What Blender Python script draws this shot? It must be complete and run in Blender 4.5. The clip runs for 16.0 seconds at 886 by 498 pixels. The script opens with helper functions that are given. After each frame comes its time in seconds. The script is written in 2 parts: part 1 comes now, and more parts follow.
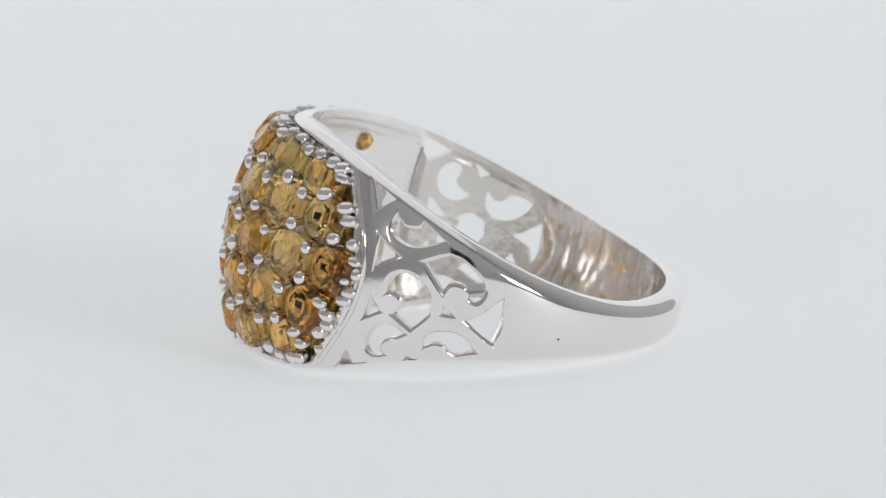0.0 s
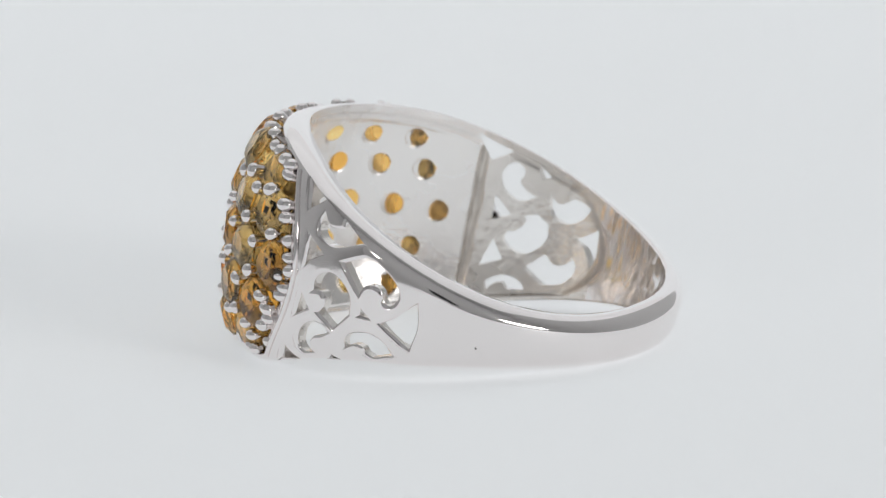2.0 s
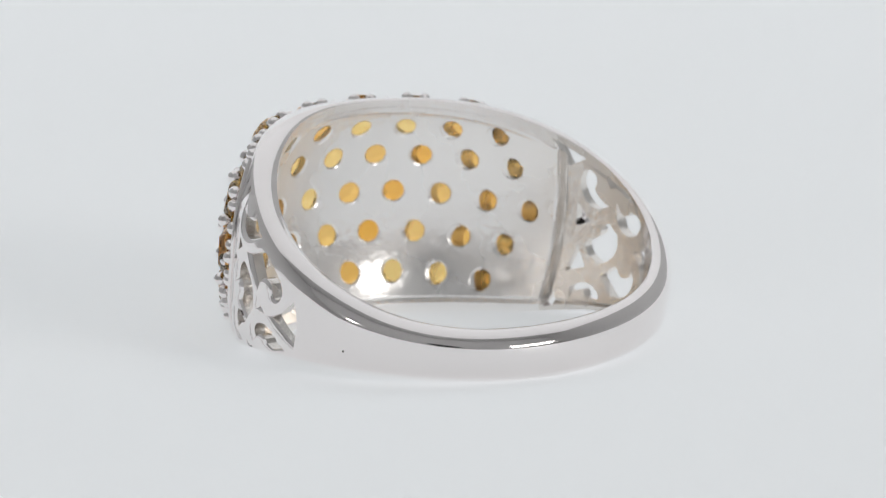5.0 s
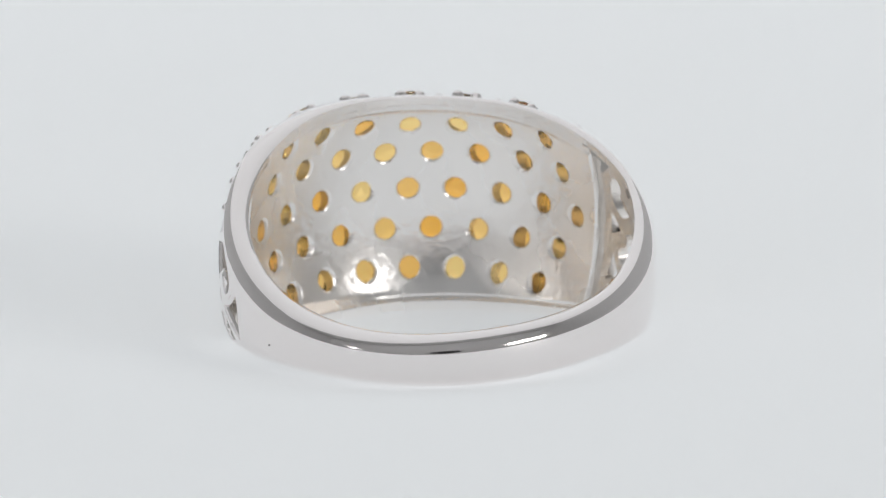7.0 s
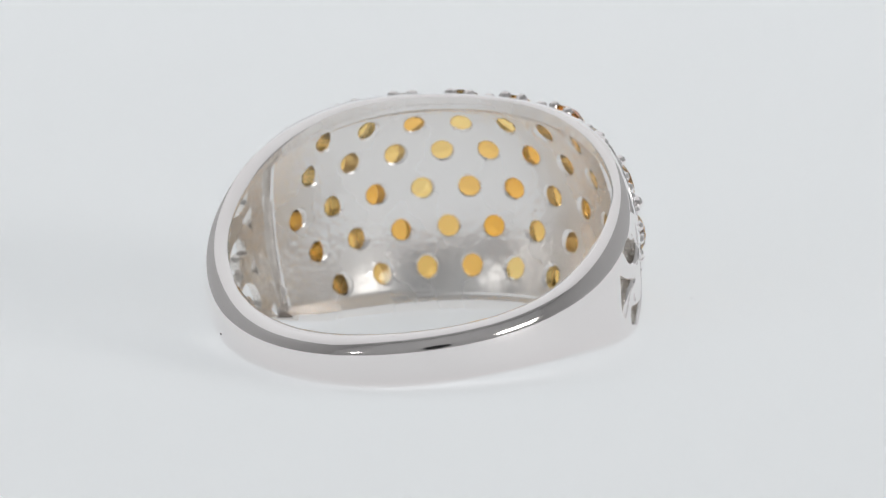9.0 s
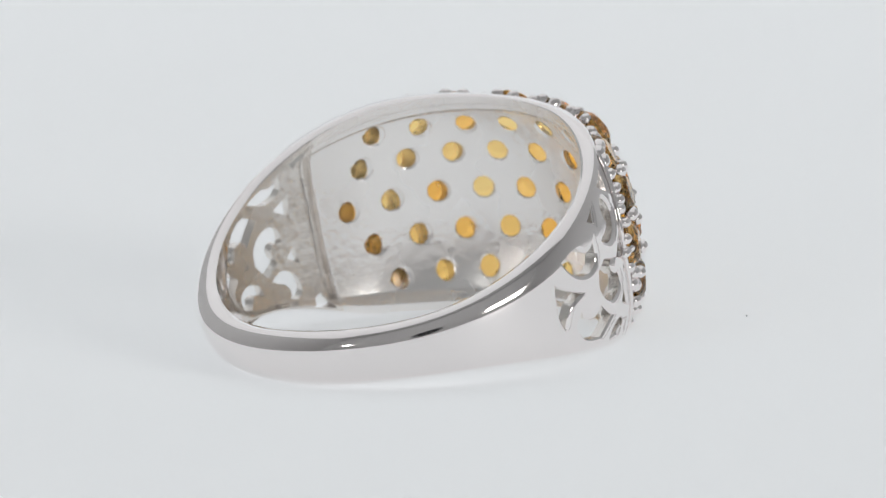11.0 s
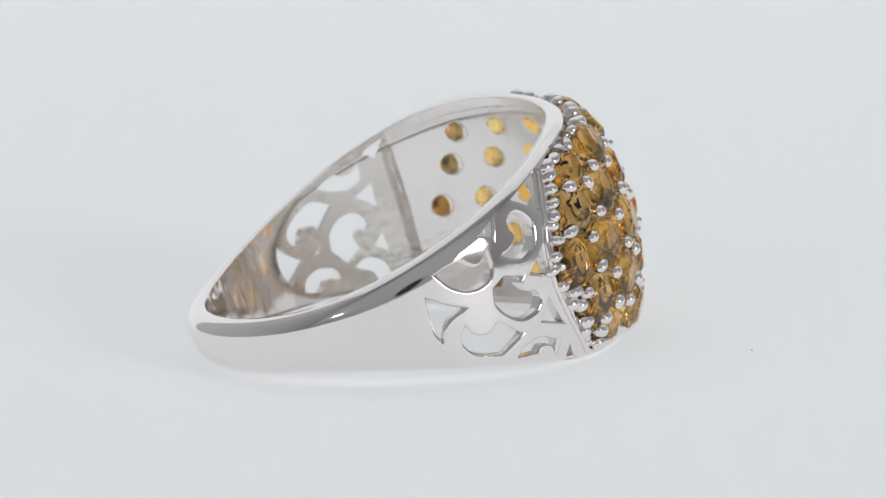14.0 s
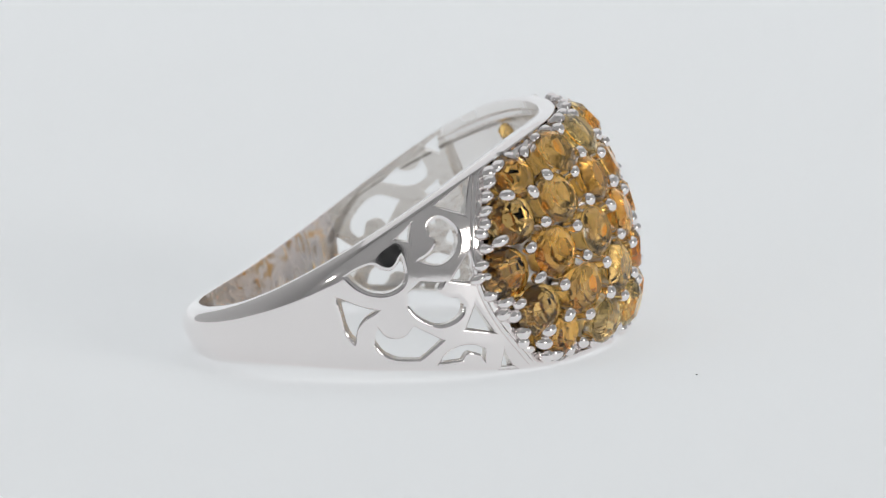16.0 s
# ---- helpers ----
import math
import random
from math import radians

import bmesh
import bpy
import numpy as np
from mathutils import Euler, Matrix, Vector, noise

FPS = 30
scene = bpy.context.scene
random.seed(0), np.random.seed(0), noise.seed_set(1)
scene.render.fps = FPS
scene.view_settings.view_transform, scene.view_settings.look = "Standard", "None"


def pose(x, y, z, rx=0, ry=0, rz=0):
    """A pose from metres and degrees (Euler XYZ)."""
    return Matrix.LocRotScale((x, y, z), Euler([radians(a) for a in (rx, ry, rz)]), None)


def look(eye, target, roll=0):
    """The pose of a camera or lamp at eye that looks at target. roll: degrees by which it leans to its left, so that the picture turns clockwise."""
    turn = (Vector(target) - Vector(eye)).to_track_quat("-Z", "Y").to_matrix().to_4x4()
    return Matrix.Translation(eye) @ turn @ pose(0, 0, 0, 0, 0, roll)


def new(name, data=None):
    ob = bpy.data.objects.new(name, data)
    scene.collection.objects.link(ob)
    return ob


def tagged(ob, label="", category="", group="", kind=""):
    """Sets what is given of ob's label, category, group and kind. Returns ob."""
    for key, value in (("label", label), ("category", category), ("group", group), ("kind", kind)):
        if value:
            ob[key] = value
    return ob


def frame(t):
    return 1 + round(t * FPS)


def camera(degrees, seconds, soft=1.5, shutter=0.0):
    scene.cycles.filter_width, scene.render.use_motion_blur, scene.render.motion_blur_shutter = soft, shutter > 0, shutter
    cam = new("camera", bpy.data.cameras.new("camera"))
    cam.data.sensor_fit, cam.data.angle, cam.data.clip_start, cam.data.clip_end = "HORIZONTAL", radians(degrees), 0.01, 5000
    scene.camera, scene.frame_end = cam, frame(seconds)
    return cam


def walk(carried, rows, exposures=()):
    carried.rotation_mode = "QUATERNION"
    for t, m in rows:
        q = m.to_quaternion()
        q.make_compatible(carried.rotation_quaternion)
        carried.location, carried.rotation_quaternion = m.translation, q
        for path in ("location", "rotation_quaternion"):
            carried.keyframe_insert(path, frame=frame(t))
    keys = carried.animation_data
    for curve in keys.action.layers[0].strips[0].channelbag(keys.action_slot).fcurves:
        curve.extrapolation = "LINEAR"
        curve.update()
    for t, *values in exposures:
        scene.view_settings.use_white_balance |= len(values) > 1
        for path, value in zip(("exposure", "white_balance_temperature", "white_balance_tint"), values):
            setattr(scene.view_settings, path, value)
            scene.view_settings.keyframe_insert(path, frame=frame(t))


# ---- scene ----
S = 0.016            # metres per unit of the ring's own drawing (1.3 units wide: a ring 21 mm across)
TABLE = -0.348       # height of the table in those units, below the turning centre
TURN, TURN2 = 10.645, 0.009   # degrees per second of the turntable, and its slight change

# ---- camera ----
ELEV, TX, TY, ROLL = 9.376, -0.0368, 0.0676, -2.327
cam = camera(14.957, 16.0, soft=1.25)
fwd = Vector((0, math.cos(radians(ELEV)), -math.sin(radians(ELEV))))
upw = Vector((0, math.sin(radians(ELEV)), math.cos(radians(ELEV))))
eye = (Vector((-TX, 0, 0)) - TY * upw - 10 * fwd - Vector((0, 0, TABLE))) * S
view = look(eye, eye + fwd, ROLL)
cam.data.dof.use_dof, cam.data.dof.focus_distance, cam.data.dof.aperture_fstop = True, 9.6 * S, 85.0
walk(cam, [(0.0, view), (16.0, view)])


def spin(t):
    """Degrees by which the turntable stands at t seconds."""
    return -(TURN * (t - 8) + TURN2 * (t - 8) ** 2)


# ---- light ----
world = bpy.data.worlds.new("room_light")
scene.world = world
world.use_nodes = True
world.node_tree.nodes["Background"].inputs[0].default_value = (0.80, 0.88, 1.0, 1)
world.node_tree.nodes["Background"].inputs[1].default_value = 0.05


# a large softbox to the right of the lens and a small lamp to its left
def softbox(name, at, target, w, h, watts, colour):
    data = bpy.data.lights.new(name, "AREA")
    data.shape, data.size, data.size_y, data.energy, data.color = "RECTANGLE", w, h, watts, colour
    ob = new(name, data)
    ob.matrix_world = look(at, target)
    return ob


softbox("key_lamp", (0.372, -0.443, 0.135), (0, 0, 0), 0.20, 0.085, 0.40, (1.0, 0.98, 0.95))
softbox("side_lamp", (-0.36, -0.42, 0.15), (0, 0, 0), 0.035, 0.014, 0.045, (1.0, 0.98, 0.95))
scene.view_settings.exposure = 0.0


# ---- materials ----
def material(name, base, rough, metal=0.0, grain=0.0, scale=200.0, bump=0.0, second=None, **more):
    m = bpy.data.materials.new(name)
    m.use_nodes = True
    nt = m.node_tree
    b = nt.nodes["Principled BSDF"]
    b.inputs["Base Color"].default_value = (*base, 1)
    b.inputs["Roughness"].default_value = rough
    b.inputs["Metallic"].default_value = metal
    for key, value in more.items():
        b.inputs[key.replace("_", " ")].default_value = value
    tc = nt.nodes.new("ShaderNodeTexCoord")
    big = nt.nodes.new("ShaderNodeTexNoise")
    big.inputs["Scale"].default_value, big.inputs["Detail"].default_value = scale * 0.12, 3
    fine = nt.nodes.new("ShaderNodeTexNoise")
    fine.inputs["Scale"].default_value, fine.inputs["Detail"].default_value = scale, 4
    for n in (big, fine):
        nt.links.new(tc.outputs["Object"], n.inputs["Vector"])
    if grain:
        mp = nt.nodes.new("ShaderNodeMapRange")
        mp.inputs["To Min"].default_value, mp.inputs["To Max"].default_value = max(0.0, rough - grain), rough + grain
        nt.links.new(big.outputs["Fac"], mp.inputs["Value"])
        nt.links.new(mp.outputs["Result"], b.inputs["Roughness"])
    if second:
        mix = nt.nodes.new("ShaderNodeMix")
        mix.data_type = "RGBA"
        mix.inputs["A"].default_value, mix.inputs["B"].default_value = (*base, 1), (*second, 1)
        nt.links.new(big.outputs["Fac"], mix.inputs["Factor"])
        nt.links.new(mix.outputs["Result"], b.inputs["Base Color"])
    if bump:
        bp = nt.nodes.new("ShaderNodeBump")
        bp.inputs["Strength"].default_value, bp.inputs["Distance"].default_value = bump, 0.00005
        nt.links.new(fine.outputs["Fac"], bp.inputs["Height"])
        nt.links.new(bp.outputs["Normal"], b.inputs["Normal"])
    return m


SILVER = material("polished_silver", (0.89, 0.85, 0.84), 0.085, 1.0, 0.035, 2500, 0.04)
SATIN = material("satin_silver", (0.98, 0.955, 0.935), 0.27, 1.0, 0.08, 2200, 0.7)
# emission added to the sweep evens the white and thins the ring's shadow
PAPER = material("glowing_white_sweep", (0.80, 0.81, 0.82), 0.55, 0.0, 0.05, 60, 0.0, (0.78, 0.79, 0.80),
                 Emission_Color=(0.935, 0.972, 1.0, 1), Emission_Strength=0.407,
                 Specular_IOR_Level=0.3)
# glow added overhead, out of view, to brighten the flat rim and the stones
OVERHEAD_GLOW = material("glowing_overhead_sheet", (0.80, 0.80, 0.80), 0.7, 0.0, 0.05, 60, 0.0, (0.78, 0.78, 0.78),
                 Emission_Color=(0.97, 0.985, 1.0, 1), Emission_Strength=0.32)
WALL = material("pale_tent_cloth", (0.64, 0.635, 0.63), 0.8, 0.0, 0.05, 8, 0.05, (0.60, 0.595, 0.59))
CAST = material("unpolished_cast_silver", (0.90, 0.87, 0.84), 0.25, 1.0, 0.12, 2000, 1.0, (0.76, 0.72, 0.68))
BLACK = material("black_plastic", (0.012, 0.012, 0.013), 0.4, 0.0, 0.1, 300)
SPECK = material("dark_dust", (0.16, 0.14, 0.13), 0.9, 0.0, 0.05, 900)


def gem(name, pale, deep):
    """Clear coloured stone; each one a little paler or deeper."""
    m = material(name, pale, 0.0, 0.0, 0.0, 600, 0.0, None, IOR=1.55, Transmission_Weight=1.0)
    nt = m.node_tree
    info, mix = nt.nodes.new("ShaderNodeObjectInfo"), nt.nodes.new("ShaderNodeMix")
    mix.data_type = "RGBA"
    mix.inputs["A"].default_value, mix.inputs["B"].default_value = (*pale, 1), (*deep, 1)
    nt.links.new(info.outputs["Random"], mix.inputs["Factor"])
    nt.links.new(mix.outputs["Result"], nt.nodes["Principled BSDF"].inputs["Base Color"])
    return m


CITRINE = gem("amber_citrine", (1.0, 0.725, 0.28), (1.0, 0.525, 0.095))


# ---- builders ----
def mesh_object(name, bm, mats, parent=None, label="", smooth=True):
    me = bpy.data.meshes.new(name)
    bm.to_mesh(me)
    bm.free()
    for m in mats if isinstance(mats, (list, tuple)) else [mats]:
        me.materials.append(m)
    for p in me.polygons:
        p.use_smooth = smooth
    ob = new(name, me)
    ob.parent = parent
    if label:
        ob["label"] = label
    return ob


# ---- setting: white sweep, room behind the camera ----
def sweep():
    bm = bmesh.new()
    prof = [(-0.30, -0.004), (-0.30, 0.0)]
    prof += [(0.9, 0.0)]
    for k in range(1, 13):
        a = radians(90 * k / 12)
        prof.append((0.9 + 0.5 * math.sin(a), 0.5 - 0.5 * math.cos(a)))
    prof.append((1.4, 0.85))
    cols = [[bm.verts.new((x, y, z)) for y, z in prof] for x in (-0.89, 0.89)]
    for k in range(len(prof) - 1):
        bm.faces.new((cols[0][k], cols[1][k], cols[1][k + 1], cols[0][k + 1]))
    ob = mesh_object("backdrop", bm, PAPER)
    return tagged(ob, "seamless white sweep under and behind the ring, with an added glow", "backdrop", kind="structure")


def overhead():
    """An unseen sheet over the far half, its glow added to light the ring."""
    bm = bmesh.new()
    prof = [(1.05 + 0.345 * math.cos(radians(90 * k / 12)), 0.852 + 0.345 * math.sin(radians(90 * k / 12))) for k in range(13)]
    prof.append((-0.28, 1.197))
    cols = [[bm.verts.new((x, y, z)) for y, z in prof] for x in (-0.89, 0.89)]
    for k in range(len(prof) - 1):
        bm.faces.new((cols[0][k], cols[1][k], cols[1][k + 1], cols[0][k + 1]))
    return tagged(mesh_object("canopy", bm, OVERHEAD_GLOW), "unseen glowing white sheet added over the sweep", "canopy", kind="structure")


def box(name, lo, hi, mat, label, kind="structure", category=""):
    bm = bmesh.new()
    bmesh.ops.create_cube(bm, size=1)
    for v in bm.verts:
        v.co = [lo[i] + (v.co[i] + 0.5) * (hi[i] - lo[i]) for i in range(3)]
    return tagged(mesh_object(name, bm, mat, smooth=False), label, category or name.split("_")[0], kind=kind)


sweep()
overhead()
box("floor", (-0.9, -0.7, -0.25), (0.9, 1.5, -0.22), WALL, "plain pale studio floor below the table")
box("wall_south", (-0.9, -0.72, -0.22), (0.9, -0.7, 1.25), WALL, "plain pale tent wall behind the camera")
box("wall_west", (-0.92, -0.7, -0.22), (-0.9, 1.5, 1.25), WALL, "plain pale tent side wall")
box("wall_east", (0.9, -0.7, -0.22), (0.92, 1.5, 1.25), WALL, "plain pale tent side wall")
box("wall_north", (-0.9, 1.5, -0.22), (0.9, 1.52, 1.25), WALL, "plain pale wall behind the white sweep")
box("ceiling", (-0.9, -0.7, 1.25), (0.9, 1.5, 1.27), WALL, "plain pale tent ceiling")


def lens():
    """The filming lens, mirrored as a black spot in the polished shank."""
    bm = bmesh.new()
    rings = [(0.0004, 0.004), (0.016, 0.004), (0.019, 0.010), (0.019, 0.0), (0.0205, 0.0), (0.0205, 0.05), (0.0, 0.05)]
    prev = None
    for r, z in rings:
        cur = [bm.verts.new((r * math.cos(a), r * math.sin(a), z)) for a in (2 * math.pi * k / 48 for k in range(48))]
        if prev:
            for k in range(48):
                bm.faces.new((prev[k], prev[(k + 1) % 48], cur[(k + 1) % 48], cur[k]))
        prev = cur
    ob = mesh_object("camera_lens", bm, BLACK)
    ob.matrix_world = view @ Matrix.Translation((0, 0.0, 0.004))
    return tagged(ob, "black filming lens mirrored in the polished ring shank", "lens")


lens()

# ---- the ring's form: angle psi round the finger (0 at the face), v across the band (-1 to 1) ----


def back(psi):
    """0 at the face, 1 at the back of the shank."""
    return ((1 - math.cos(radians(psi))) / 2) ** 2


def rim(psi):
    return 0.576 + 0.018 * math.sin(radians(psi)) ** 2 + 0.052 * back(psi)


def waves(psi, cosines, sines=()):
    """A smooth run round the finger from its few harmonics."""
    a = radians(psi)
    return sum(c * math.cos(k * a) for k, c in enumerate(cosines)) + sum(c * math.sin((k + 1) * a) for k, c in enumerate(sines))


def finger(psi):
    """The hole: squarish towards the face, slightly skewed."""
    return waves(psi, (0.5579, -0.0277, 0.0009, 0.0040, 0.0073), (-0.0017, 0.0078)) + 0.010 * back(psi) ** 2


def smooth(x):
    x = min(1.0, max(0.0, x))
    return x * x * (3 - 2 * x)


def half(psi):
    """Half the band's width: wide at the face, narrow at the shank."""
    return 0.086 + 0.1460 * (math.cos(radians(psi)) + 0.975)


def base(psi):
    return 0.65 + 0.05 * smooth((75 - abs(psi)) / 65)  \
        + waves(psi, (-0.0037, 0, 0.0037), (-0.012, 0.0061)) - 0.0036 * back(psi)


def top(psi):
    """Height of the upper edge: level over the face, dipping to a slim, slightly twisted shank."""
    return waves(psi, (0.2038, 0.1512, 0.0009, -0.0165, -0.0005, -0.0020), (0.0130, -0.0140))


def low(psi):
    """Height of the lower edge."""
    plain = -half(psi) - 0.016 * (1 - math.cos(radians(psi))) / 2
    lifted = waves(psi, (-0.1932, -0.1134, -0.0094, -0.0034, -0.0073), (-0.0082, -0.0200))
    return plain + (lifted - plain) * smooth((abs(psi) - 50) / 50)


def corner(psi):
    """Radius of the rolled edge between the flat rim and the outside."""
    return 0.012 + 0.033 * smooth((abs(psi) - 55) / 70)


def face_mask(psi, v):
    """1 inside the stone-set face, 0 on the shoulders and the rim."""
    edge = 67.5 - 10 * v * v
    return smooth((edge - abs(psi)) / 8.0) * smooth((0.93 - abs(v)) / 0.06 + 0.5)


def outer(psi, v):
    roll = 2.3 + 0.35 * smooth((abs(psi) - 105) / 45)      # the shank is flatter across, with rolled edges
    edge = rim(psi) + 0.30 * corner(psi) - 0.013 * math.sin(radians(psi))
    reach = 1.15 + 0.85 * math.sin(radians(psi)) ** 2 * smooth((abs(psi) - 50) / 30) if v > 0 else 1.15
    start = max(0.1, 1 - reach * corner(psi) / half(psi))
    u = min(1.0, max(0.0, (abs(v) - start) / (1 - start)))
    taper = 0.022 * smooth((abs(psi) - 70) / 60) * (1 - 0.51 * math.sin(radians(psi))) * max(0.0, (0.45 - v) / 1.45) ** 2
    return edge + (base(psi) - edge) * (1 - abs(v) ** roll) - corner(psi) * (1 - math.sqrt(1 - u * u)) - taper


def rho(psi, v, w):
    o = outer(psi, v)
    if w:
        return o - 0.028 * face_mask(psi, v)
    plate = smooth((62.5 - abs(psi)) / 1.5 + 0.5)
    sides = smooth((112 - 16 * v * v - abs(psi)) / 9.0)
    lip = 0.815 if v > 0 else 0.865                        # the upper lip overhangs the first row of holes
    hollow = sides * smooth((lip - abs(v)) / 0.05 + 0.5)
    step = 0.016 * sides * smooth((0.90 - abs(v)) / 0.03 + 0.5)
    groove = max(0.0, 1 - abs(abs(psi) - 63.6 - 0.7 * noise.noise((psi * 0.02, v * 3, 1.7))) / 1.6)
    bore = min(finger(psi), o - 0.016)
    deep = max(bore, o - 0.042 - 0.012 * plate + 0.024 * groove)
    ripple = 0.0012 * noise.noise((psi * 0.55, v * 1.6, 4.2)) * smooth((abs(psi) - 104) / 10)
    return bore + ripple + step * (1 - hollow) + (deep - bore) * hollow


def bend(psi, v, r):
    """Polar to straight; the shank sits a little lower and to one side of the face's middle."""
    a = radians(psi)
    k = (1 - math.cos(a)) / 2
    z = v * half(psi) - 0.016 * k
    p = 4 - 3 * smooth((abs(psi) - 75) / 50)
    z += (top(psi) - half(psi) + 0.016 * k) * v ** p if v > 0 else (low(psi) + half(psi) + 0.016 * k) * (-v) ** p
    return Vector((r * math.sin(a) + 0.0048 * k + 0.0261 * k * k, r * math.cos(a), z))


def place(psi, v, w):
    return bend(psi, v, rho(psi, v, w))


def normal(psi, v, w):
    v = max(-0.999, min(0.999, v))
    d = (place(psi + 0.2, v, w) - place(psi - 0.2, v, w)).cross(place(psi, v + 0.004, w) - place(psi, v - 0.004, w))
    d.normalize()
    out = Vector((math.sin(radians(psi)), math.cos(radians(psi)), 0))
    return d if (d.dot(out) > 0) == bool(w) else -d


def skin(psi, v):
    """A point of the unlowered outer surface and its outward normal."""
    def at(p, u):
        return bend(p, u, outer(p, u))
    n = (at(psi + 0.2, v) - at(psi - 0.2, v)).cross(at(psi, v + 0.004) - at(psi, v - 0.004)).normalized()
    return at(psi, v), n if n.dot(Vector((math.sin(radians(psi)), math.cos(radians(psi)), 0))) > 0 else -n


# stones: five offset rows round the face
ROW_A = (0.262, 0.135, 0.0, -0.135, -0.262)
STONES = []
for row, (first, count) in enumerate(((-46.2, 7), (-51.6, 8), (-58.3, 9), (-51.3, 8), (-45.5, 7))):
    for k in range(count):
        phi = radians(first + k * (-2 * first + (0.8, 0.7, 0.8, 0.7, 0.8)[row]) / (count - 1))
        r = (0.535, 0.562, 0.573, 0.567, 0.535)[row]
        psi = math.degrees(math.atan2(r * math.sin(phi), r * math.cos(phi) + 0.077))
        STONES.append((row, psi, (0.230, 0.126, 0.0, -0.128, -0.248)[row] / half(psi), math.degrees(phi) * (1.045, 1.06, 1.04, 1.06, 1.045)[row]))

# openwork of the two shoulders: outlines in psi, v; "!" marks a sharp corner
OPENWORK = (
    # triangles beside the face
    "!-64,.95 !-72,.91 !-68,.72", "!-71,.47 !-77,.37 !-73,.25 !-71.5,.16", "!-72,-.13 !-75,-.26 !-71,-.37",
    "!-67,-.77 !-73,-.95 !-65,-.95", "!-91,-.05 !-94,-.15 !-91,-.14", "!-84,-.82 !-87,-.91 !-84,-.90",
    "!60.5,.94 !66,.67 !73,.90", "!81,.87 !83,.71 !86,.81", "!69,.31 !69.5,.02 !75,.13", "!71,-.20 !68,-.53 !75,-.42",
    "!66,-.75 !64,-.94 !67.5,-.94",
    # crescents and scrolls
    "!-74,.78 -73.4,.66 -74.5,.54 -79,.51 -83,.58 !-88,.76 !-81.5,.86 -81,.78 -79,.72 -76.5,.70",
    "!-84,.40 !-90,.61 -93.5,.61 -98,.49 -100.3,.34 -100,.18 -98.5,.10 -97,.12 -96,.23 -95,.28 -93,.29 -91,.24 !-90,.13 -86,.32",
    "!-76,-.04 -75.8,.06 -77,.15 -79.5,.21 -82.5,.21 -85.5,.14 -87.5,.02 !-88,-.17 !-84,-.40 !-79,-.26 -80.2,-.17 -80.2,-.08 -78.6,-.02",
    "!-82.5,-.47 -80,-.40 -77,-.39 -74,-.47 -72.6,-.60 -73,-.73 -75.5,-.82 !-78,-.80 -77,-.73 -77,-.64 -78.3,-.56 -80.5,-.53",
    "!-88,-.64 -87.7,-.52 -89,-.42 -92,-.37 -95,-.37 -98.5,-.47 !-101,-.70 !-96,-.78 -94,-.68 -93,-.59 -90.5,-.56",
    "76.5,.76 73.5,.77 71,.67 70,.54 71.5,.40 74.5,.33 78,.34 !82,.46 80,.46 77.5,.50 76,.57 77,.66",
    "!101,.67 98,.69 94,.66 92,.56 90,.50 88,.51 !86,.59 86.3,.40 88,.28 92,.25 96,.33 99,.48",
    "!87,.16 !83,.24 !78,.14 79.5,.10 79,.03 77,-.05 !75,-.07 74,-.16 76,-.27 81,-.31 85,-.20 87.5,-.02",
    "!97,-.16 96,-.28 94,-.35 91,-.35 !88,-.24 !82,-.49 !89,-.71 95,-.66 98,-.52 99,-.33",
    "!84,-.80 82,-.68 78,-.61 74,-.63 !71,-.70 !72,-.84 73,-.75 76,-.70 !78,-.79",
    # fans towards the shank
    "!-105.3,.27 -106.3,-.12 !-105,-.53 !-97,-.18 -101,-.02", "!105.3,.43 100,.20 !96,.08 100,.02 102.3,-.10 !104,-.31 105.5,-.06",
)


def outline(text, steps=5):
    """The closed outline that a text of points names: rounded through plain points, angular at sharp ones."""
    pts = [(tuple(float(n) for n in w.lstrip("!").split(",")), w[0] == "!") for w in text.split()]
    n, made = len(pts), []
    for i in range(n):
        (b, sb), (c, sc) = pts[i], pts[(i + 1) % n]
        a, d = pts[i - 1][0], pts[(i + 2) % n][0]
        if sb and sc:
            made.append(b)
            continue
        a = (2 * b[0] - c[0], 2 * b[1] - c[1]) if sb else a
        d = (2 * c[0] - b[0], 2 * c[1] - b[1]) if sc else d
        for k in range(steps):
            t = k / steps
            made.append(tuple(0.5 * (2 * b[j] + (c[j] - a[j]) * t + (2 * a[j] - 5 * b[j] + 4 * c[j] - d[j]) * t * t
                                     + (3 * b[j] - a[j] - 3 * c[j] + d[j]) * t ** 3) for j in (0, 1)))
    return made


FX, FY, FZ = 0.0112, 0.25, 0.06      # the flat slab from which the band is bent


def flat_prism(bm, levels):
    """A closed prism through the slab from outlines at rising heights: [(z, points)]."""
    rings = [[bm.verts.new((p * FX, v * FY, z)) for p, v in points] for z, points in levels]
    bm.faces.new(rings[0])
    bm.faces.new(rings[-1])
    for low, top in zip(rings, rings[1:]):
        for k in range(len(low)):
            j = (k + 1) % len(low)
            bm.faces.new((low[k], low[j], top[j], top[k]))


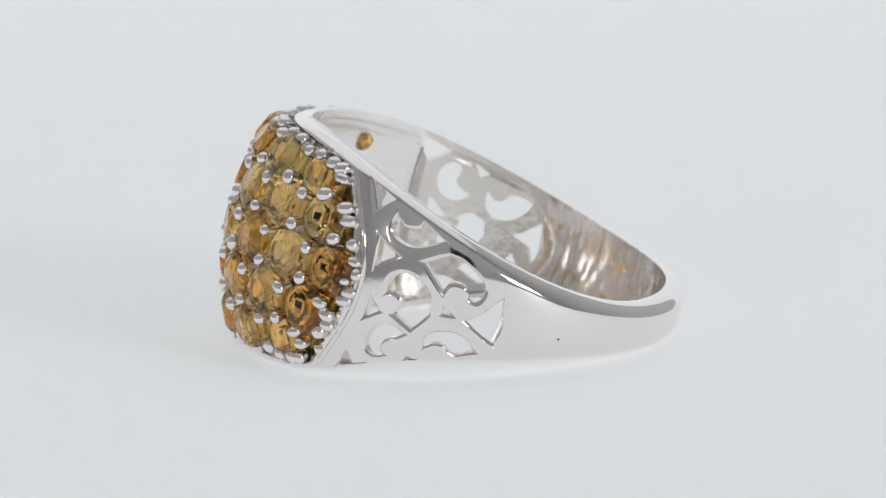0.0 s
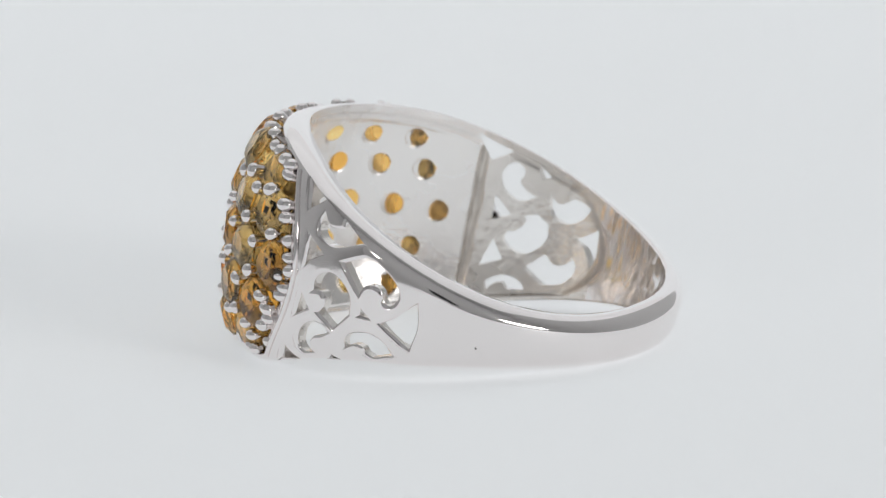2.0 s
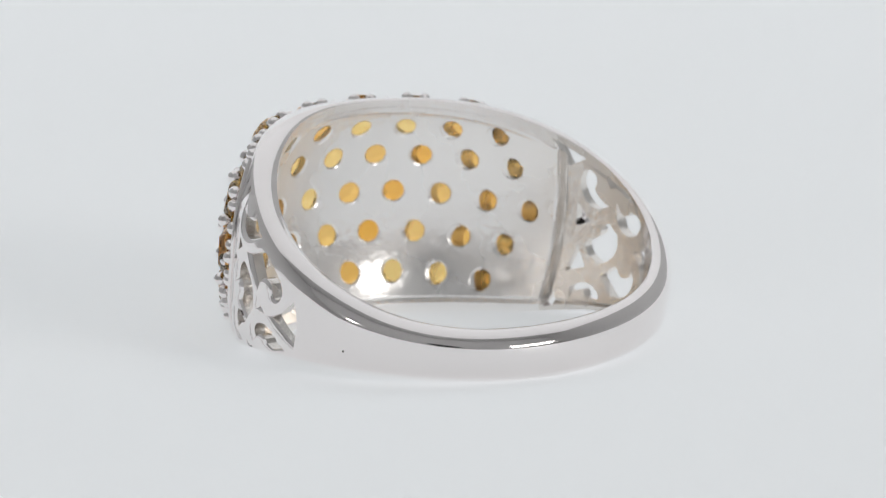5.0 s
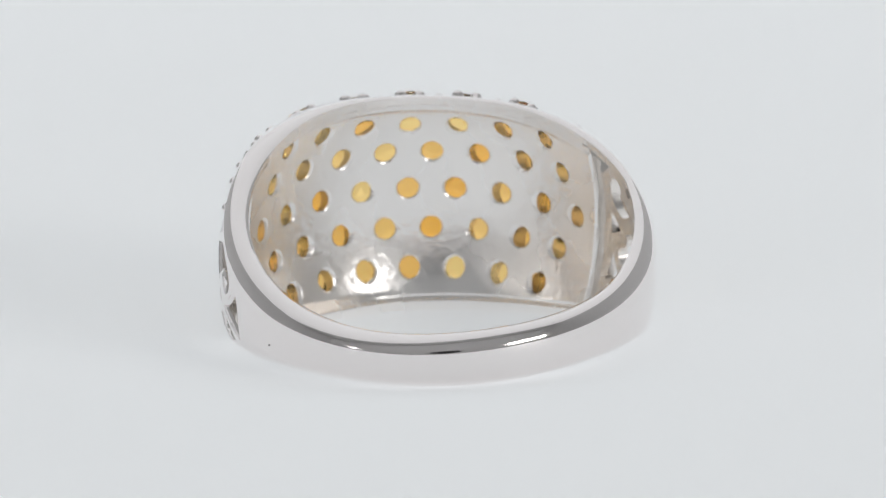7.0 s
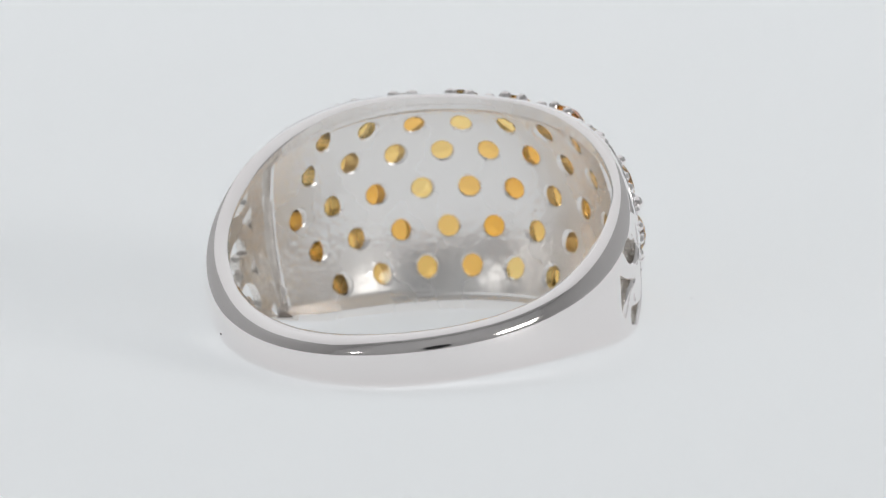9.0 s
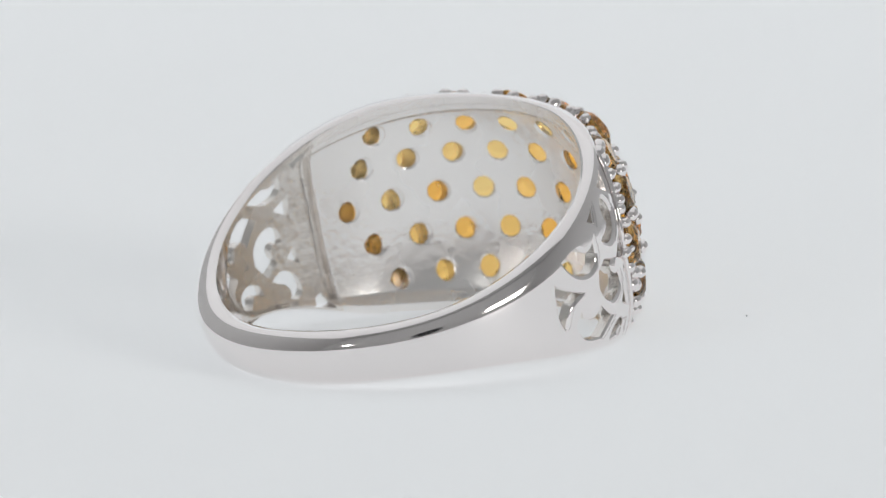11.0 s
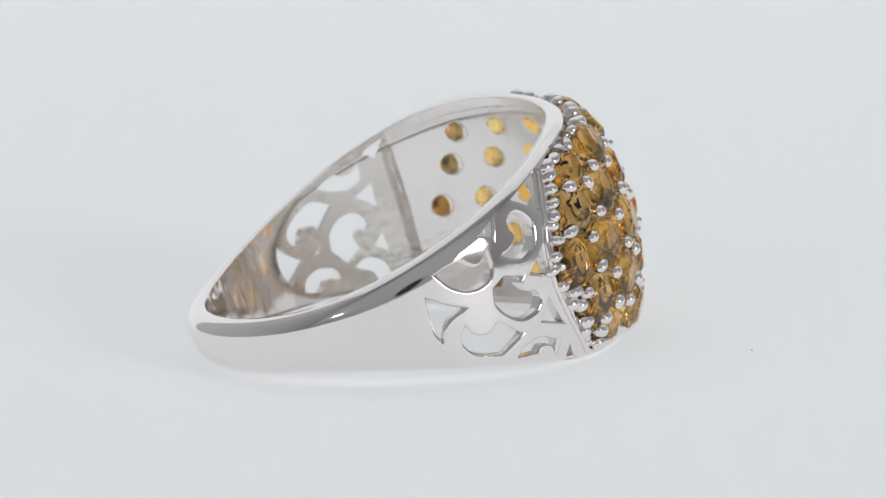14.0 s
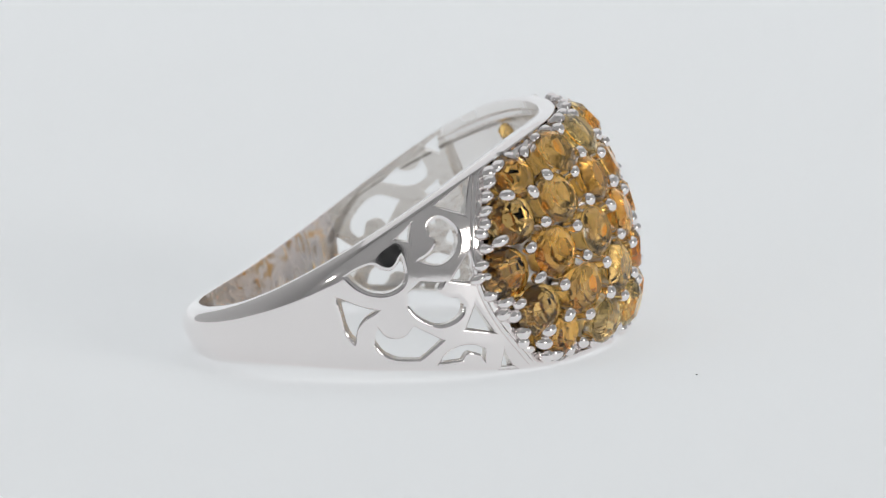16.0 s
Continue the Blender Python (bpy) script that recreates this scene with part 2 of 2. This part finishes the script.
def widened(points, by):
    """The outline moved outwards by that many units."""
    sx, sy = 0.0112, 0.23
    n = len(points)
    area = sum(points[k - 1][0] * points[k][1] - points[k][0] * points[k - 1][1] for k in range(n))
    made = []
    for k in range(n):
        (ax, ay), (bx, by_), (cx, cy) = points[k - 1], points[k], points[(k + 1) % n]
        d0 = Vector(((bx - ax) * sx, (by_ - ay) * sy)).normalized()
        d1 = Vector(((cx - bx) * sx, (cy - by_) * sy)).normalized()
        n0, n1 = Vector((d0.y, -d0.x)), Vector((d1.y, -d1.x))
        m = n0 + n1
        m = m / max(0.55, m.length_squared / 2) if m.length > 1e-4 else n0
        m = m * by * (1 if area > 0 else -1)
        made.append((bx + m.x / sx, by_ + m.y / sy))
    return made


def band(parent):
    """The silver body: a flat slab is pierced, then bent round the finger."""
    psis = sorted(set([round(-180 + 2 * k, 2) for k in range(181)] + [s * (54 + 0.5 * k) for k in range(33) for s in (1, -1)]
                      + [s * (100 + 0.75 * k) for k in range(10) for s in (1, -1)]))
    vs = [-1, -0.998, -0.993, -0.985, -0.974, -0.96, -0.943, -0.92, -0.905, -0.89, -0.875, -0.855, -0.84, -0.825, -0.81, -0.795, -0.76, -0.71, -0.64, -0.56, -0.45, -0.32, -0.16]
    vs = vs + [0] + [-x for x in reversed(vs)]
    bm = bmesh.new()
    grid = [[[bm.verts.new((p * FX, v * FY, w * FZ)) for v in vs] for p in psis] for w in (0, 1)]
    P, V = len(psis), len(vs)
    for i in range(P - 1):
        for j in range(V - 1):
            for w in (0, 1):
                q = [grid[w][i][j], grid[w][i + 1][j], grid[w][i + 1][j + 1], grid[w][i][j + 1]]
                bm.faces.new(q if w else q[::-1])
        for j, flip in ((0, 0), (V - 1, 1)):
            q = [grid[0][i][j], grid[0][i + 1][j], grid[1][i + 1][j], grid[1][i][j]]
            bm.faces.new(q[::-1] if flip else q)
    for i, flip in ((0, 1), (P - 1, 0)):
        for j in range(V - 1):
            q = [grid[0][i][j], grid[0][i][j + 1], grid[1][i][j + 1], grid[1][i][j]]
            bm.faces.new(q[::-1] if flip else q)
    bmesh.ops.recalc_face_normals(bm, faces=bm.faces[:])
    slab = mesh_object("slab", bm, SILVER)
    bm = bmesh.new()
    for text in OPENWORK:
        line = outline(text)
        flat_prism(bm, [(-0.03, line), (FZ * 0.74, line), (FZ, widened(line, 0.011)), (FZ + 0.01, widened(line, 0.012))])
    for row, psi, v, out in STONES:
        levels = []
        for z, r, lean in ((-0.03, 0.039, 0.0), (0.0, 0.0385, 0.0), (0.006, 0.034, 0.0), (0.012, 0.033, 0.15), (FZ, 0.056, 1.0), (FZ + 0.01, 0.058, 1.0)):
            p, u = psi + lean * (out - psi), v + lean * (ROW_A[row] / half(out) - v)
            levels.append((z, [(p + math.degrees(r * math.cos(a) / 0.63), u + r * math.sin(a) / half(p))
                               for a in (2 * math.pi * k / 20 for k in range(20))]))
        flat_prism(bm, levels)
    bmesh.ops.recalc_face_normals(bm, faces=bm.faces[:])
    cutter = mesh_object("cutter", bm, SILVER)
    mod = slab.modifiers.new("pierce", "BOOLEAN")
    mod.operation, mod.solver, mod.use_self, mod.object = "DIFFERENCE", "EXACT", True, cutter
    bpy.context.view_layer.update()
    cut = bpy.data.meshes.new_from_object(slab.evaluated_get(bpy.context.evaluated_depsgraph_get()))
    for ob in (slab, cutter):
        bpy.data.objects.remove(ob)
    bm = bmesh.new()
    bm.from_mesh(cut)
    bpy.data.meshes.remove(cut)
    bmesh.ops.triangulate(bm, faces=bm.faces[:])
    bm.normal_update()
    end = 180 * FX - 1e-5
    bmesh.ops.delete(bm, geom=[f for f in bm.faces if all(abs(v.co.x) > end for v in f.verts) and abs(f.normal.x) > 0.9], context="FACES")
    kind = bm.faces.layers.int.new("side")
    for f in bm.faces:
        f[kind] = 1 if f.normal.z > 0.9 else (0 if f.normal.z < -0.9 else 2)
        f.material_index = (1 if abs(f.calc_center_median().x) < 62.5 * FX else 2 if abs(f.calc_center_median().x) < 106 * FX else 0) if f[kind] == 0 else (1 if f[kind] == 1 and abs(f.calc_center_median().x) < 56 * FX and abs(f.calc_center_median().y) < 0.88 * FY else 2 if f[kind] == 2 and f.normal.z < 0.25 and abs(f.normal.y) < 0.999 and abs(f.calc_center_median().x) > 59 * FX else (1 if f[kind] == 2 and abs(f.calc_center_median().x) < 59 * FX and abs(f.normal.y) < 0.999 else 0))
    bm.verts.index_update()
    bm.faces.index_update()
    slope = {f.index: f.normal.z for f in bm.faces}
    flat = {}
    for v in bm.verts:
        p, u, h = v.co.x / FX, v.co.y / FY, v.co.z / FZ
        w = 1 if h > 0.99 else 0
        v.co = (place(p, u, 0) * (1 - h) + place(p, u, 1) * h) * S
        flat[v.index] = (p, u, w)
    bmesh.ops.reverse_faces(bm, faces=bm.faces[:])
    corners = []
    bm.normal_update()
    for f in bm.faces:
        keys = [flat[v.index] for v in f.verts]
        edge = all(abs(abs(k[1]) - 1) < 1e-4 for k in keys)
        for k in keys:
            n = f.normal.copy()
            if f[kind] != 2:
                n = normal(*k)
            elif edge and k[2]:                     # the outer edge rolls over into the rim
                n = normal(*k)
            elif edge:                              # and, less, into the inside
                n = (n + 0.7 * normal(*k)).normalized()
            elif slope[f.index] > 0.25 and k[2]:    # softened edges of the openwork
                n = normal(*k)
            corners.append(n)
    ob = mesh_object("band", bm, [SILVER, SATIN, CAST], parent, "polished silver band with pierced scroll shoulders")
    ob.data.normals_split_custom_set([tuple(c) for c in corners])
    return ob


def brilliant(dx, dz):
    """A round brilliant: table, star and kite facets, girdle, and a pavilion that ends in a flat over its hole; girdle radius 1."""
    bm = bmesh.new()

    def ring(n, r, z, off=0.0, x=0.0):
        return [bm.verts.new((x + r * math.cos(2 * math.pi * (k + off) / n), r * math.sin(2 * math.pi * (k + off) / n), z)) for k in range(n)]
    table, crown = ring(8, 0.56, 0.36), ring(8, 0.80, 0.20, 0.5)
    top, low = ring(16, 1.0, 0.03), ring(16, 1.0, -0.03)
    mid, tip = ring(8, 0.68, 0.52 * dz, 0.5, 0.45 * dx), ring(8, 0.46, dz, 0.5, dx)
    bm.faces.new(table)
    for k in range(8):
        j = (k + 1) % 8
        bm.faces.new((table[k], crown[k], table[j]))
        bm.faces.new((table[j], crown[k], top[(2 * k + 2) % 16], crown[j]))
        bm.faces.new((crown[k], top[2 * k], top[2 * k + 1]))
        bm.faces.new((crown[k], top[2 * k + 1], top[(2 * k + 2) % 16]))
        bm.faces.new((low[2 * k], mid[k], low[2 * k + 1]))
        bm.faces.new((low[2 * k + 1], mid[k], low[(2 * k + 2) % 16]))
        bm.faces.new((low[(2 * k + 2) % 16], mid[k], mid[j]))
        bm.faces.new((mid[k], tip[k], tip[j], mid[j]))
    bm.faces.new(tip)
    for k in range(16):
        j = (k + 1) % 16
        bm.faces.new((top[k], low[k], low[j], top[j]))
    bmesh.ops.recalc_face_normals(bm, faces=bm.faces[:])
    return bm


def bead(radius, length):
    """A claw: a short post with a rounded head, along z, head at the top."""
    bm = bmesh.new()
    prev, n = None, 12
    prof = [(radius * 0.85, -length), (radius * 0.9, -0.3 * radius)] + [(radius * math.cos(radians(a)), radius * math.sin(radians(a)))
                                                                      for a in (0, 25, 50, 72)]
    for r, z in prof:
        cur = [bm.verts.new((r * math.cos(2 * math.pi * k / n), r * math.sin(2 * math.pi * k / n), z)) for k in range(n)]
        if prev:
            for k in range(n):
                bm.faces.new((prev[k], prev[(k + 1) % n], cur[(k + 1) % n], cur[k]))
        prev = cur
    tip = bm.verts.new((0, 0, radius))
    for k in range(n):
        bm.faces.new((prev[k], prev[(k + 1) % n], tip))
    bmesh.ops.recalc_face_normals(bm, faces=bm.faces[:])
    return bm


def on_skin(psi, v, lift, turn=0.0):
    p, n = skin(psi, v)
    return Matrix.Translation((p + n * lift) * S) @ n.to_track_quat("Z", "Y").to_matrix().to_4x4() @ pose(0, 0, 0, 0, 0, turn)


def ring_piece(name, mesh, parent, m, label=""):
    ob = new(name, mesh)
    ob.parent = parent
    ob.matrix_basis = m
    if label:
        ob["label"] = label
    return ob


def finger_ring():
    ring = tagged(new("finger_ring"), "silver ring pave-set with round amber stones, lying on white table", "ring")
    band(ring)
    rnd = random.Random(4)
    for row, psi, v, out in STONES:
        deep = ROW_A[row] * (1 - 0.08 * (out / 48) ** 2 if row in (0, 4) else 1)
        size = 0.0715 if row in (0, 4) else 0.075
        p, n = skin(out, deep / half(out))
        n = (n + Vector((rnd.uniform(-0.06, 0.06), rnd.uniform(-0.06, 0.06), rnd.uniform(-0.06, 0.06)))).normalized()
        p = p + n * (0.006 - (0.012 * smooth((abs(out) - 36) / 8) if row in (0, 4) else 0) + (0.012 * smooth((44 - abs(out)) / 12) if row in (0, 4) else 0) + rnd.uniform(-0.003, 0.003))
        way = place(psi, v, 0) - p
        dz = way.dot(n)
        x = (way - n * dz)
        dx = x.length
        x = x.normalized() if dx > 0.004 else n.orthogonal().normalized()
        bm = brilliant(dx / size, min(-0.4, (dz + 0.002) / size))
        bmesh.ops.scale(bm, vec=Vector((1, 1, 1)) * size * S, verts=bm.verts[:])
        stone = mesh_object("gemstone", bm, CITRINE, ring, "round faceted amber citrine", smooth=False)
        y = n.cross(x)
        stone.matrix_basis = Matrix(((x.x, y.x, n.x, p.x * S), (x.y, y.y, n.y, p.y * S), (x.z, y.z, n.z, p.z * S), (0, 0, 0, 1)))
    # claws in the gaps between three stones, and along the edge of the face
    spots = []
    rows = [[(p, ROW_A[k] * (1 - 0.08 * (p / 48) ** 2 if k in (0, 4) else 1)) for r, q, v, p in STONES if r == k] for k in range(5)]
    for k in range(5):
        for (p0, a0), (p1, a1) in zip(rows[k], rows[k][1:]):
            for side in (1, -1):
                spots.append(((p0 + p1) / 2, (a0 + a1) / 2 + side * 0.043))
        for end, sign in ((rows[k][0], -1), (rows[k][-1], 1)):
            for side in (1, -1):
                spots.append((end[0] + sign * 5.4, end[1] + side * 0.044))
            spots.append((end[0] + sign * 7.0, end[1] + 0.012))
    for k, sign in ((0, 1), (4, -1)):
        for p, a in rows[k]:
            for side in (1, -1):
                spots.append((p + side * 2.6, a + sign * 0.066))
    for sign in (1, -1):
        for k in range(13):
            v = -0.80 + 1.60 * k / 12 + rnd.uniform(-0.04, 0.04)
            spots.append((sign * (65.4 - 11 * v * v + rnd.uniform(-1.2, 0.8)), v * half(62 - 10 * v * v)))
    kept = []
    for p, a in spots:
        if all(math.hypot((p - q) * 0.0115, a - b) > 0.028 for q, b in kept):
            kept.append((p, a))
    bm = bead(0.0215 * S, 0.034 * S)
    first = mesh_object("claw", bm, SILVER, ring)
    mesh, made, short = first.data, False, None
    for p, a in kept:
        v = max(-0.88, min(0.88, a / half(p)))
        if abs(p) > 56 and abs(v) > 0.86:
            continue
        lift = 0.019 - 0.005 * smooth((abs(v) - 0.68) / 0.16) - 0.016 * smooth((abs(v) - 0.6) / 0.3) * smooth((abs(p) - 30) / 12) - 0.020 * smooth((abs(p) - 61.5 + 11 * v * v) / 4) + rnd.uniform(-0.004, 0.004)
        m = on_skin(p, v, lift) @ pose(0, 0, 0, rnd.uniform(-14, 14), rnd.uniform(-14, 14), rnd.uniform(0, 180))
        edge = smooth((abs(p) - 51 + 6 * v * v) / 5)
        m = m @ Matrix.Diagonal((rnd.uniform(0.85, 1.2), rnd.uniform(0.85, 1.05), 1, 1))
        if edge > 0.5:
            # the claws at the edge lean over their stones, with a long foot towards the border
            m = on_skin(p, v, lift) @ pose(0, 0, 0, 0, 0, rnd.uniform(-25, 25)) @ Matrix.Diagonal((rnd.uniform(1.05, 1.6), rnd.uniform(0.9, 1.15), 1.15, 1))
        if edge > 0.5 and short:
            ring_piece("claw", short, ring, m)
        elif edge > 0.5:
            ob = mesh_object("claw", bead(0.0200 * S, 0.012 * S), SILVER, ring)
            ob.matrix_basis, short = m, ob.data
        elif made:
            ring_piece("claw", mesh, ring, m)
        else:
            first.matrix_basis, made = m, True
    # the raised wire that borders the face on either side
    for sign in (1, -1):
        bm = bmesh.new()
        prev = None
        for k in range(41):
            v = -0.93 + 1.86 * k / 40
            psi = sign * (69.0 - 11.5 * v * v)
            p, n = skin(psi, v)
            q = skin(sign * (69.0 - 11.5 * (v + 0.01) ** 2), v + 0.01)[0]
            t = (q - p).normalized()
            side = t.cross(n)
            cur = [bm.verts.new((p + side * 0.008 * math.cos(a) + n * (0.001 + 0.007 * math.sin(a))) * S) for a in (2 * math.pi * j / 8 for j in range(8))]
            if prev:
                for j in range(8):
                    bm.faces.new((prev[j], prev[(j + 1) % 8], cur[(j + 1) % 8], cur[j]))
            prev = cur
        bmesh.ops.recalc_face_normals(bm, faces=bm.faces[:])
        mesh_object("border_wire", bm, SILVER, ring)
    # a tiny dark pit in the polish of the shank
    bm = bmesh.new()
    bmesh.ops.create_uvsphere(bm, u_segments=10, v_segments=6, radius=0.0035 * S)
    pit = mesh_object("pit", bm, SPECK, ring, "tiny dark pit in the polished silver")
    pit.matrix_basis = on_skin(-121.3, -0.33, -0.001)
    return ring


ring = finger_ring()


def dust():
    """A crumb of dust that lies on the turntable and turns with it."""
    bm = bmesh.new()
    bmesh.ops.create_icosphere(bm, subdivisions=2, radius=0.0026 * S)
    for v in bm.verts:
        v.co *= 1 + 0.35 * noise.noise(v.co * 40000)
        v.co.z = max(v.co.z, -0.002 * S)
    return tagged(mesh_object("dust_speck", bm, SPECK), "tiny dark speck of dust on the white table", "dust")


speck = dust()

# the ring's place on the turntable when the face points away from the camera
LIE = Matrix.Translation((0, 0, -(TABLE + 0.003) * S)) @ pose(0, 0, 0, 0, 0, -2.5) @ pose(0, 0, 0, 14.13) @ pose(0, 0, 0, 0, 0.79) \
    @ Matrix.Translation(Vector((0.006, -0.135, -0.080)) * S)


def motions():
    times = [0.5 * k for k in range(33)]
    walk(speck, [(t, pose(0, 0, 0, 0, 0, spin(t)) @ Matrix.Translation(Vector((0.696, 0.680, 0.002)) * S)) for t in times])
    walk(ring, [(t, pose(0, 0, 0, 0, 0, spin(t)) @ LIE) for t in times])


motions()
